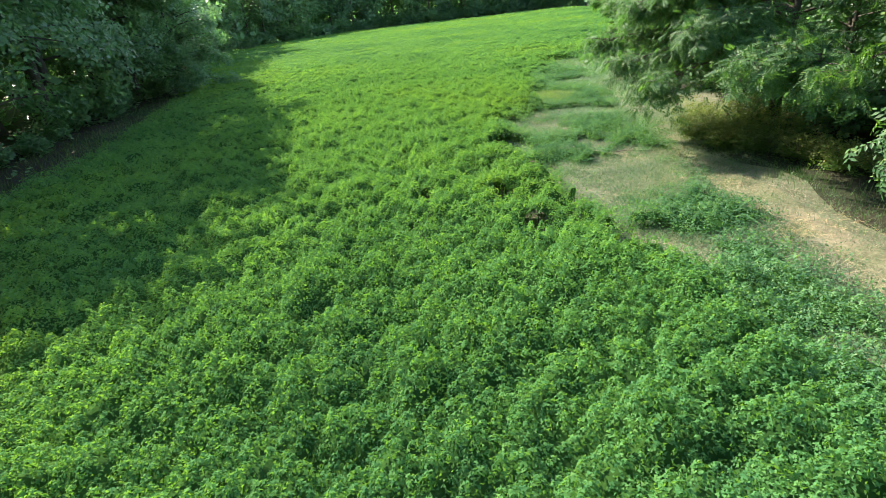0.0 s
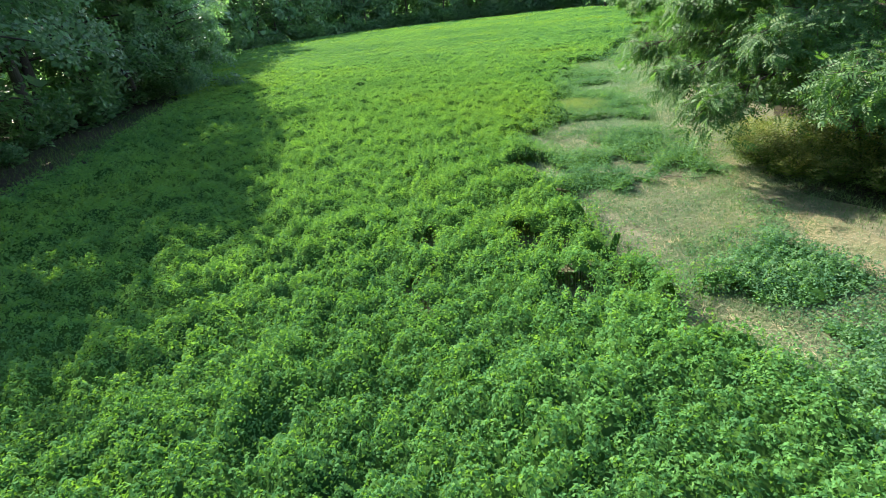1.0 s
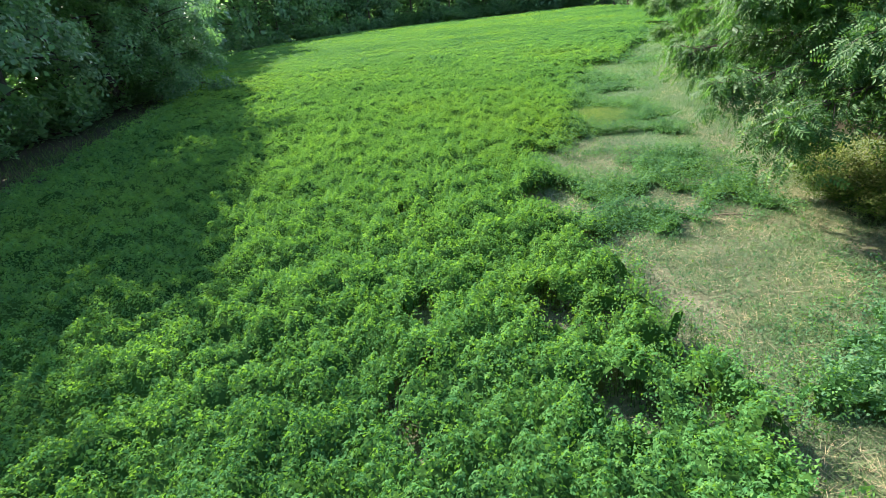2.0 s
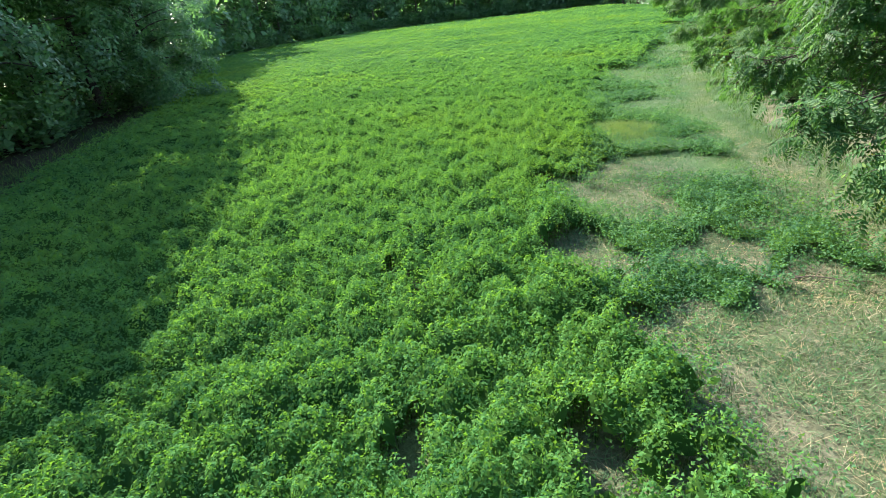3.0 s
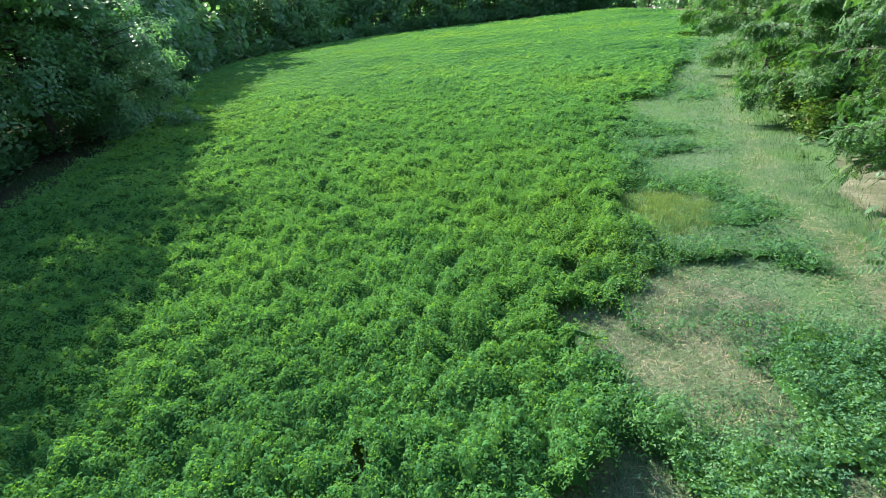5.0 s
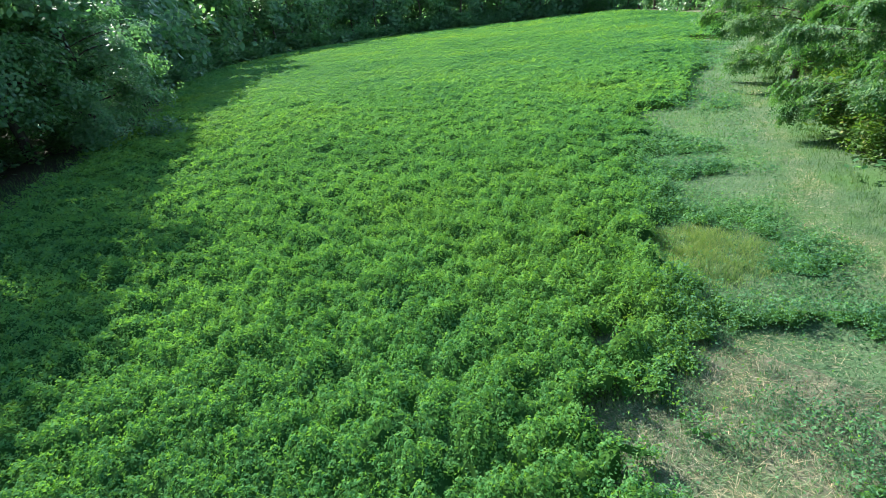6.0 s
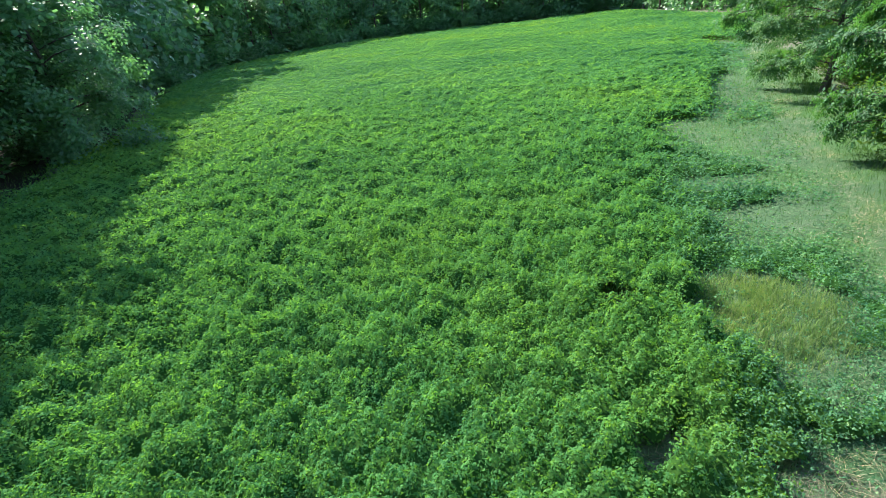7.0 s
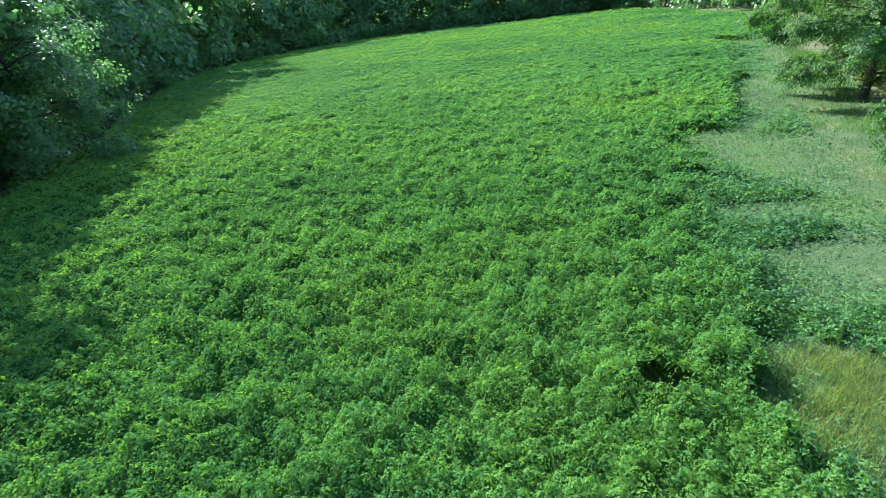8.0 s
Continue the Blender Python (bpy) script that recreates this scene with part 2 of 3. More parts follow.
def growth(x, y):
    """How much of the crop stands at a place of the plan, from 0 to 1."""
    wx = x + 0.85 * (grain(x, y, 0.9, 3) - 0.5) + 0.32 * (grain(x, y, 0.35, 4) - 0.5)
    wy = y + 0.85 * (grain(x, y, 0.9, 5) - 0.5) + 0.32 * (grain(x, y, 0.35, 6) - 0.5)
    g = np.ones_like(x)
    ragged = grain(x, y, 0.28, 9) - 0.4
    for cx, cy, a, b, turn, left in BARE:
        c, s = math.cos(radians(turn)), math.sin(radians(turn))
        u, v = (wx - cx) * c + (wy - cy) * s, -(wx - cx) * s + (wy - cy) * c
        r = np.sqrt((u / a) ** 2 + (v / b) ** 2)
        open_side = np.clip(((wx - cx) * 0.75 - (wy - cy) * 0.66) / max(b, 0.3), 0, 1) * min(1, b / 0.5)
        g = np.minimum(g, left + (1 - left) * np.clip((r - 0.96 + 0.7 * ragged) / (0.3 + 0.45 * open_side), 0, 1))
    # a worn wheel line through the stand
    worn = 0.11 * np.clip((18.5 - wy) / 3, 0, 1) * np.clip((wy - 8.5) / 1.5, 0, 1) * np.clip(np.abs(wy - 13.7) - 0.6, 0, 1) * (grain(x, y, 0.8, 8) - 0.42)
    g = np.minimum(g, np.where(worn > 0.01, np.clip((np.abs(wx + 1.1 + 0.12 * (wy - 12.5)) - worn) / 0.1, 0, 1), 1))
    g *= np.clip((line_x(TRACK_LINE, y) - 0.75 + (0.4 + 0.3 * np.clip(y - 12.4, 0, 1)) * np.where(y < 22, 1.0, 0.85) - wx) / 0.9, 0, 1)
    thin = np.clip((wx - line_x(THIN_LINE, y)) / 1.5, 0, 1)
    g *= 1 - thin * (np.interp(y, [24, 28], [0.2, 0.3]) + np.interp(y, [24, 28], [0.4, 0.6]) * np.clip(grain(x, y, 1.3, 11) * 2.4 - 0.7, 0, 1))
    g *= np.clip((wx - line_x(WOOD_EDGE, y) - np.interp(y, [5, 14, 22, 33, 42], [0.8, 1.4, 3.0, 2.6, 1.0])) / 2.5, 0, 1) * np.clip((np.where(x > 10, 163, 152) - wy) / 4, 0, 1)
    return g


THIN_LINE = [(5, 0), (3.5, 9), (1.6, 15), (1.1, 20), (2.6, 24), (3.3, 28), (4.0, 34), (6.2, 40), (10, 46), (12.3, 54), (18.5, 72), (34, 85), (38, 100)]


def stand_height(x, y):
    lump = 0.59 + 0.27 * (grain(x, y, 0.55, 21) - 0.5) + 0.16 * (grain(x, y, 1.7, 22) - 0.5) + 0.1 * (grain(x, y, 6.0, 23) - 0.5)
    return lump * (1 - 0.36 * np.clip((x - line_x(THIN_LINE, y)) / 1.5, 0, 1))


def nearness(x, y):
    """Metres from the line that is flown along, at its height."""
    return np.sqrt((x - 0.2) ** 2 + np.maximum(0, np.maximum(y - 22.0, 1.0 - y)) ** 2 + 25.0)


# ---- ground ----
def build_ground():
    me = bpy.data.meshes.new("ground")
    bm = bmesh.new()
    xs = [-3000, -400, -120, -60, -30, 0, 30, 60, 120, 400, 3000]
    grid = [[bm.verts.new((x, y, 0)) for x in xs] for y in xs]
    for j in range(len(xs) - 1):
        for i in range(len(xs) - 1):
            bm.faces.new((grid[j][i], grid[j][i + 1], grid[j + 1][i + 1], grid[j + 1][i]))
    bm.to_mesh(me)
    bm.free()
    me.materials.append(SOIL)
    return tagged(new("ground", me), "dry pale soil and dead litter under the alfalfa field", "ground", kind="structure")


def ribbon(name, line, half, z, mat, wobble=0.35, seed=31, step=0.5):
    """A strip of ground along a line of the plan, with uneven edges."""
    ys = np.arange(line[0][1], line[-1][1], step)
    mid = line_x(line, ys)
    across = np.linspace(-1, 1, 7)
    x = mid[:, None] + across[None] * (np.broadcast_to(half, ys.shape)[:, None] + wobble * (np.where(across[None] < 0, grain(ys, ys * 0, 1.3, seed)[:, None], grain(ys, ys * 0, 1.3, seed + 1)[:, None]) - 0.5) * 2)
    y = np.repeat(ys[:, None], 7, 1)
    zz = z + 0.03 * (1 - across[None] ** 2) * grain(x, y, 0.8, seed + 2)
    verts = np.stack([x, y, zz], -1).reshape(-1, 3)
    i, j = np.meshgrid(np.arange(len(ys) - 1), np.arange(6), indexing="ij")
    p = i * 7 + j
    faces = np.stack([np.stack([p, p + 1, p + 8], -1), np.stack([p, p + 8, p + 7], -1)], 2).reshape(-1, 3)
    return new(name, mesh_of(name, verts, faces, mat, smooth=True))


build_ground()
tagged(ribbon("meadow_strip", [(x - 1.6, y) for x, y in TRACK_LINE if y >= 20], np.interp(np.arange(20, 164, 0.5), [20, 26, 40, 60, 80], [0.3, 3.2, 4.6, 3.0, 0.8]), 0.004, MEADOW, wobble=0.5, seed=47), "dry green grass strip between the crop and the trees", "meadow", kind="structure")
tagged(ribbon("field_track", [p for p in TRACK_LINE if p[1] <= 20], np.interp(np.arange(-30, 20, 0.5), [8, 12, 13.2, 20], [0.46, 0.42, 0.2, 0.14]), 0.006, TRACK), "straw-covered farm track between the crop and the trees", "track", kind="structure")
tagged(ribbon("woodland_floor", [(x - (8.2 if 12 < y < 40 else 11), y) for x, y in WOOD_EDGE], 12.5, 0.008, SHADED_LITTER, wobble=1.0, seed=41, step=1.0), "leaf litter on the woodland floor, coloured darker for tree shade", "woodland floor", kind="structure")
tagged(ribbon("grove_floor", [(x + (9.3 if y < 14 else 8.7 if y < 18 else 11.6), y) for x, y in TRACK_LINE if y < 70], 8.0, 0.010, SHADED_LITTER, wobble=0.6, seed=45, step=1.0), "leaf litter under the trees beside the track, coloured darker for shade", "grove floor", kind="structure")


# ---- alfalfa ----
LEAVES = 2050  # leaves to the square metre where the stand is seen from nearest
CLUMP, SHOOT = 0.33, 0.125  # metres from plant to plant, and from shoot to shoot


def nearest_tops(x, y, cell, low, high, fall, seed):
    """Rounded tops on a loose grid: the height of the one that stands out at each place, and the way from its middle."""
    i, j = np.floor(x / cell), np.floor(y / cell)
    best, bx, by = np.full(x.shape, -9.0), np.zeros(x.shape), np.zeros(x.shape)
    for di in (-1, 0, 1):
        for dj in (-1, 0, 1):
            p, q = i + di, j + dj
            dx, dy = x - (p + lattice(p, q, seed)) * cell, y - (q + lattice(p, q, seed + 1)) * cell
            z = low + (high - low) * lattice(p, q, seed + 2) - (dx * dx + dy * dy) * fall
            more = z > best
            best, bx, by = np.where(more, z, best), np.where(more, dx, bx), np.where(more, dy, by)
    return best, bx, by


def canopy(x, y):
    """The top of the stand: plants of uneven vigour, each of many upright shoots. Its height, its slope along x and y, and the plants' own tops."""
    wx, wy = x + 0.12 * (grain(x, y, 0.3, 64) - 0.5), y + 0.12 * (grain(x, y, 0.3, 65) - 0.5)
    plant, ax, ay = nearest_tops(wx, wy, CLUMP, 0.66, 1.18, 3.9, 66)
    shoot, bx, by = nearest_tops(x, y, SHOOT, -0.02, 0.2, 16.0, 70)
    # towards the middle of the field the stand is closed and even
    loose = np.interp(y, [26, 62], [1.0, 0.4])
    h, plant, shoot = stand_height(x, y), 0.98 + (np.maximum(plant, 0.36) - 0.98) * loose, np.maximum(shoot, -0.08) * loose
    body = h * plant
    dip, dip2 = np.where(plant > 0.36, 7.0 * h * loose, 0), np.where(shoot > -0.08 * loose, 21.0 * loose, 0)
    return body + shoot - 0.05, -ax * dip - bx * dip2, -ay * dip - by * dip2, body


def build_crop():
    heap = Heap()
    leaf = np.array([(-0.7, -0.42, 0), (0.9, -0.12, 0.12), (-0.15, 0.6, 0)])
    for y0, y1, x0, x1 in [(-30, -1, -16, 8), (-1, 6, -20, 9), (6, 12, -24, 9), (12, 18, -26, 10), (18, 24, -26, 10), (24, 32, -28, 11), (32, 40, -28, 13), (40, 52, -36, 17), (52, 70, -42, 22), (70, 100, -46, 36), (100, 163, -46, 36)]:
        edges = np.array([(px, py) for px in np.linspace(max(x0, -6), min(x1, 6), 9) for py in np.linspace(y0, y1, 5)])
        least = np.maximum(1, nearness(edges[:, 0], edges[:, 1]).min() / 8)
        most = LEAVES * least ** -1.75
        count = int(most * (x1 - x0) * (y1 - y0))
        x, y = rng.uniform(x0, x1, count), rng.uniform(y0, y1, count)
        far = np.maximum(1, nearness(x, y) / 8)
        kept = rng.random(count) < LEAVES * far ** -1.75 / most
        x, y, far = x[kept], y[kept], far[kept]
        g = growth(x, y)
        kept = rng.random(len(x)) < g ** 1.2
        x, y, far, g = x[kept], y[kept], far[kept], g[kept]
        z, sx, sy, _ = canopy(x, y)
        z = z * (0.5 + 0.5 * g)
        # leaves lie on the top and a little into it; beside the gaps they reach down to the ground
        rim = (x > -3) & (y < 80)
        u, v = x[rim], y[rim]
        rim[rim] = np.minimum(np.minimum(growth(u + 0.16, v), growth(u - 0.16, v)), np.minimum(growth(u, v + 0.16), growth(u, v - 0.16))) < 0.6
        z = np.maximum(0.03, np.where(rim & (rng.random(len(x)) < 0.7), z * rng.uniform(0.1, 1, len(x)), np.where(rng.random(len(x)) < 0.1, z * rng.uniform(0.4, 0.95, len(x)), z - rng.exponential(0.03, len(x)))))
        n = len(x)
        face = unit(unit(np.stack([-0.8 * sx, -0.8 * sy, np.ones(n)], 1)) + rng.normal(0, 1, (n, 3)) * 0.36 * far[:, None] ** -0.5)
        turn = rng.uniform(0, 6.283, n)
        along = np.stack([np.cos(turn), np.sin(turn), np.full(n, 0.2)], 1)
        along = unit(along - face * (along * face).sum(1, keepdims=True))
        size = 0.031 * far ** 0.74 * rng.uniform(0.75, 1.25, n)
        dull = rng.random(n) < 0.85 * np.clip((x - line_x(THIN_LINE, y) + 0.3) / 1.6, 0, 1)
        verts, tris = spread(leaf, np.array([(0, 1, 2)]), np.stack([x, y, z], 1), along, np.cross(face, along), size)
        heap.add(verts, tris, np.where(dull, 3, 0))
        # bare lower stems of the plants that are seen from nearest
        some = (far < 1.02) & (rng.random(n) < 0.05)
        foot = np.stack([x[some], y[some], np.zeros(some.sum())], 1)
        head = foot + np.stack([rng.normal(0, 0.03, some.sum()), rng.normal(0, 0.03, some.sum()), z[some]], 1)
        side = np.array([0.004, 0.001, 0.0])
        v = np.stack([foot - side, foot + side, head], 1).reshape(-1, 3)
        heap.add(v, np.arange(len(v)).reshape(-1, 3), 1)
    # sheet just under the leaves, dark in colour for the shade inside the stand
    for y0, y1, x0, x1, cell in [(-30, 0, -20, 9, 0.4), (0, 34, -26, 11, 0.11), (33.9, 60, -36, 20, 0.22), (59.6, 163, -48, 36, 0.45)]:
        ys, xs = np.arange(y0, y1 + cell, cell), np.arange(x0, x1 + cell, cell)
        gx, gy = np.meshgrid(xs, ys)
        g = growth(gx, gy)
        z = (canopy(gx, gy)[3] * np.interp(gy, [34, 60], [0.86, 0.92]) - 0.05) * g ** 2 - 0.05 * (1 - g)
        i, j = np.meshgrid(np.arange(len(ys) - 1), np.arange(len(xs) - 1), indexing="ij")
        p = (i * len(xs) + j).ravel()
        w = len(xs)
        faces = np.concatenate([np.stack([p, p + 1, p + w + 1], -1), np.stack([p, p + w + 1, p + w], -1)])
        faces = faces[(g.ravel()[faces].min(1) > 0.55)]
        # past about y 46 the sheet takes the brighter leaf colour
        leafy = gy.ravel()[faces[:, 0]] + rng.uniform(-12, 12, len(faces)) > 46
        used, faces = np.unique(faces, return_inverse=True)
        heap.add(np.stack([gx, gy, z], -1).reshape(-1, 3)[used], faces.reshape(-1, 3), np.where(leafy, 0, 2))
    return tagged(new("alfalfa_crop", heap.mesh("alfalfa_crop", [CROP, STEM, CROP_SHADE, DULL])), "dense bright green alfalfa crop with bare gaps", "crop", kind="stuff")


build_crop()


# ---- grass and straw ----
def blades(x, y, length, width, stand, bend=0.3):
    """Pointed blades; stand: 0 lying, 1 upright."""
    n = len(x)
    turn = rng.uniform(0, 6.283, n)
    flat = np.stack([np.cos(turn), np.sin(turn), np.zeros(n)], 1)
    way = unit(flat * (1 - stand)[:, None] + np.array([0, 0, 1.0]) * stand[:, None])
    root = np.stack([x, y, np.full(n, 0.012)], 1)
    side = np.stack([-np.sin(turn), np.cos(turn), np.zeros(n)], 1) * (width / 2)[:, None]
    tip = root + unit(way + flat * bend * 0.3) * length[:, None]
    tip[:, 2] = np.maximum(tip[:, 2], 0.015)
    v = np.stack([root - side, root + side, tip], 1).reshape(-1, 3)
    return v, np.arange(len(v)).reshape(-1, 3)


def scatter(count, x0, x1, y0, y1, chance):
    x, y = rng.uniform(x0, x1, count), rng.uniform(y0, y1, count)
    keep = rng.random(count) < chance(x, y)
    return x[keep], y[keep]


def between(x, y):
    """The strip of thin growth between the closed stand and the track."""
    bare = np.where((growth(x, y) < 0.25) & (y < 25), 0.8, 1.0)
    return bare * np.where(x < line_x(TRACK_LINE, y) - 0.6, growth(x, y) < 0.85, (x < line_x(TRACK_LINE, y) + 1.5) * np.clip((y - 11.5) / 2, 0.3, 0.9))


def build_grass():
    heap = Heap()
    x, y = scatter(1300000, 0.5, 14, 5, 50, lambda x, y: between(x, y) * np.interp(y, [23, 26, 34], [1.0, 0.4, 0.15]) * (0.15 + 0.85 * grain(x, y, 0.45, 71)) * np.minimum(1, (9 / nearness(x, y)) ** 1.3))
    far = np.maximum(1, nearness(x, y) / 9)
    heap.add(*blades(x, y, rng.uniform(0.05, 0.16, len(x)) * far ** 0.3, rng.uniform(0.006, 0.012, len(x)) * far ** 0.8, rng.uniform(0.03, 0.65, len(x))), 0)
    x, y = scatter(800000, 0.5, 34, 5, 110, lambda x, y: between(x, y) * np.clip(grain(x, y, 0.8, 73) * 2.2 - 0.55 + np.clip((y - 20) / 8, 0, 1.0), 0, 1) * np.minimum(1, (9 / nearness(x, y)) ** 1.0))
    far = np.maximum(1, nearness(x, y) / 9)
    heap.add(*blades(x, y, rng.uniform(0.05, 0.18, len(x)) * far ** 0.3, rng.uniform(0.006, 0.012, len(x)) * far ** 0.8, rng.uniform(0.2, 0.9, len(x))), 1)
    # a yellowed patch of fine weeds
    x, y = scatter(70000, 2.6, 6, 24.6, 28.4, lambda x, y: (growth(x, y) < 0.6) * np.clip(1.3 - np.hypot(x - 4.35, y - 26.6) / 1.3, 0, 1) * grain(x, y, 0.4, 85))
    heap.add(*blades(x, y, rng.uniform(0.1, 0.26, len(x)), rng.uniform(0.008, 0.014, len(x)), rng.uniform(0.4, 1, len(x))), 2)
    tagged(new("meadow_grass", heap.mesh("meadow_grass", [DRY, GRASS, YELLOWED])), "thin dry grass with green tufts in the bare spots", "grass", kind="stuff")
    heap = Heap()
    x, y = scatter(520000, 0.5, 22, 1, 66, lambda x, y: ((np.abs(x - line_x(TRACK_LINE, y)) < np.interp(y, [8, 12, 14], [0.7, 0.6, 0.25]) + 0.5 * grain(x, y, 0.8, 75)) * 0.8 + (growth(x, y) < 0.25) * (x < line_x(TRACK_LINE, y)) * np.where(y < 24.5, 0.8, 0.15)) * (0.2 + 0.8 * grain(x, y, 0.5, 77)))
    heap.add(*blades(x, y, rng.uniform(0.12, 0.4, len(x)), rng.uniform(0.004, 0.008, len(x)), rng.uniform(0.0, 0.2, len(x)), 0.1), 0)
    tagged(new("straw_litter", heap.mesh("straw_litter", STRAW)), "loose bleached straw lying on the track and bare soil", "straw", kind="stuff")
    heap = Heap()
    edge = lambda x, y: np.clip(1 - np.abs(x - line_x(TRACK_LINE, y) - 1.5) / 1.1, 0, 1) * (0.2 + 0.8 * grain(x, y, 0.8, 79))
    x, y = scatter(420000, 6, 30, 2, 90, edge)
    far = np.maximum(1, nearness(x, y) / 12)
    heap.add(*blades(x, y, rng.uniform(0.08, 0.26, len(x)), rng.uniform(0.008, 0.015, len(x)) * far, rng.uniform(0.5, 1, len(x))), 0)
    edge = lambda x, y: np.clip(1 - np.abs(x - line_x(WOOD_EDGE, y) - 2.6) / 3.6, 0, 1) * (0.15 + 0.85 * grain(x, y, 1.6, 81))
    x, y = scatter(420000, -48, -8, 5, 110, edge)
    heap.add(*blades(x, y, rng.uniform(0.12, 0.4, len(x)), rng.uniform(0.015, 0.03, len(x)), rng.uniform(0.3, 0.9, len(x))), 0)
    tagged(new("verge_grass", heap.mesh("verge_grass", [GRASS])), "rank green grass along the edges of the trees", "grass", kind="stuff")


build_grass()

# ---- trees ----
rng = np.random.default_rng(21)


def feather(pairs):
    """A pinnate leaf, one unit long: paired leaflets on a drooping stalk."""
    verts, tris = [], []
    for k in range(pairs * 2 + 1):
        pair, hand = k // 2, 1 if k % 2 else -1
        at = 0.2 + 0.75 * pair / pairs
        root = np.array((at, 0, -0.22 * at * at))
        way = np.array((0.45, hand * 0.85, -0.25)) if k < pairs * 2 else np.array((0.9, 0, -0.4))
        way = way / np.linalg.norm(way)
        side = np.array((-way[1], way[0], 0.1))
        long = (0.28 if pairs > 4 else 0.4) - 0.08 * abs(pair / pairs - 0.4)
        base = len(verts)
        verts += [root, root + way * long * 0.45 + side * long * 0.24, root + way * long + np.array((0, 0, -0.05)), root + way * long * 0.45 - side * long * 0.24]
        tris += [(base, base + 1, base + 2), (base, base + 2, base + 3)]
    return np.array(verts), np.array(tris)


def spray():
    """A twig end with simple leaves round it."""
    r = np.random.default_rng(3)
    verts, tris = [], []
    for k in range(9):
        root = np.array((r.uniform(-0.45, 0.5), r.uniform(-0.4, 0.4), r.uniform(-0.22, 0.22)))
        a = r.uniform(0, 6.283)
        way = np.array((math.cos(a), math.sin(a), r.uniform(-0.6, 0.3))) * r.uniform(0.22, 0.34)
        side = np.array((-math.sin(a), math.cos(a), r.uniform(-0.4, 0.4))) * 0.10
        base = len(verts)
        verts += [root, root + way * 0.5 + side, root + way, root + way * 0.5 - side]
        tris += [(base, base + 1, base + 2), (base, base + 2, base + 3)]
    return np.array(verts), np.array(tris)


FEATHER, LONG_FEATHER, SPRAY = feather(3), feather(5), spray()


def tree_meshes(name, seed, tall, reach, low, limbs, leaves, form, leaf_mat, leaf_size, droop=0.25, trunk=0.2, upper=1.0, aimed=()):
    """Trunk with limbs, and crown, as two meshes round a base at the origin. low: the height of the lowest limbs; leaves: on each limb; aimed: tips of further boughs."""
    r = np.random.default_rng(seed)
    wood = Heap()
    lean = r.normal(0, 0.035, 2)
    spine = np.array([(lean[0] * h + 0.15 * math.sin(h * 0.7 + seed), lean[1] * h + 0.15 * math.cos(h * 0.6 + seed), h) for h in np.linspace(0, tall * 0.92, 12)])
    spine[0, :2] *= 0.3
    tube(wood, spine, trunk * (1 - np.linspace(0, 0.93, 12)) * np.r_[1.35, 1.05, np.ones(10)], 9)
    place, along, size = [], [], []
    for k in range(limbs + len(aimed)):
        q = (k + r.uniform(0, 0.8)) / limbs if k < limbs else 0.15
        h = low + (tall * 0.9 - low) * q ** 0.9
        a = k * 2.4 + r.normal(0, 0.35)
        full = math.sin(math.pi * min(1, 0.34 + 0.66 * q) ** 1.1) ** 0.6
        out = reach * max(0.25, full) * r.uniform(0.68, 1.0)
        start = np.array([np.interp(h, spine[:, 2], spine[:, c]) for c in range(3)])
        s = np.linspace(0, 1, 8)
        rise = r.uniform(0.25, 0.55) + 0.6 * q
        bend = r.normal(0, 0.25)
        line = start + np.stack([np.cos(a + bend * s) * out * s, np.sin(a + bend * s) * out * s, out * (rise * s * 0.55 - droop * (1.6 - 1.2 * q) * s ** 2.2)], 1)
        if k >= limbs:
            tip = np.array(aimed[k - limbs])
            a, bend, h = math.atan2(tip[1], tip[0]), 0.0, 3.0
            start = np.array([np.interp(tip[2] * 0.7 + 0.6, spine[:, 2], spine[:, c]) for c in range(3)])
            line = start + (tip - start) * s[:, None] + np.array((0, 0, 1.6)) * (s * (1 - s))[:, None]
        line[:, 2] = np.maximum(line[:, 2], 0.6)
        tube(wood, line[::1 if form is not SPRAY else 2], (trunk * (0.24 - 0.1 * q) * (1 - 0.88 * s) + 0.008)[::1 if form is not SPRAY else 2], 5 if form is not SPRAY else 4)
        n = int(leaves * r.uniform(0.75, 1.25) * (1.0 if h < 6.5 else upper) * (2.8 if k >= limbs else 1.0))
        twigs = max(8, n // 10) if form is not SPRAY else max(4, n // 14)
        for _ in range(twigs):
            at = r.beta(2.2, 1.3) if r.random() < 0.85 else 1.0
            root = np.array([np.interp(at, s, line[:, c]) for c in range(3)])
            side = r.choice((-1, 1)) * r.uniform(0.4, 1.3)
            heading = a + bend * at + side * (1.1 - 0.6 * at)
            long = reach * r.uniform(0.12, 0.27) * (1.15 - 0.5 * at)
            w = np.array((math.cos(heading), math.sin(heading), r.uniform(-0.9, 0.45)))
            u = np.linspace(0, 1, 4)
            twig = root + w * (long * u)[:, None] - np.array((0, 0, 1)) * (long * 0.5 * droop * 2 * u ** 2)[:, None]
            if form is not SPRAY and h < 6.5:
                tube(wood, twig, 0.013 * (1 - 0.8 * u), 3)
            m = max(3, n // twigs)
            uu = r.uniform(0.15, 1.05, m)
            p = np.stack([np.interp(uu, u, twig[:, c]) for c in range(3)], 1) + r.normal(0, 0.09 if form is not SPRAY else 0.28, (m, 3))
            b = heading + r.normal(0, 1.0, m)
            place.append(p)
            along.append(np.stack([np.cos(b), np.sin(b), r.normal(-0.36, 0.45, m)], 1))
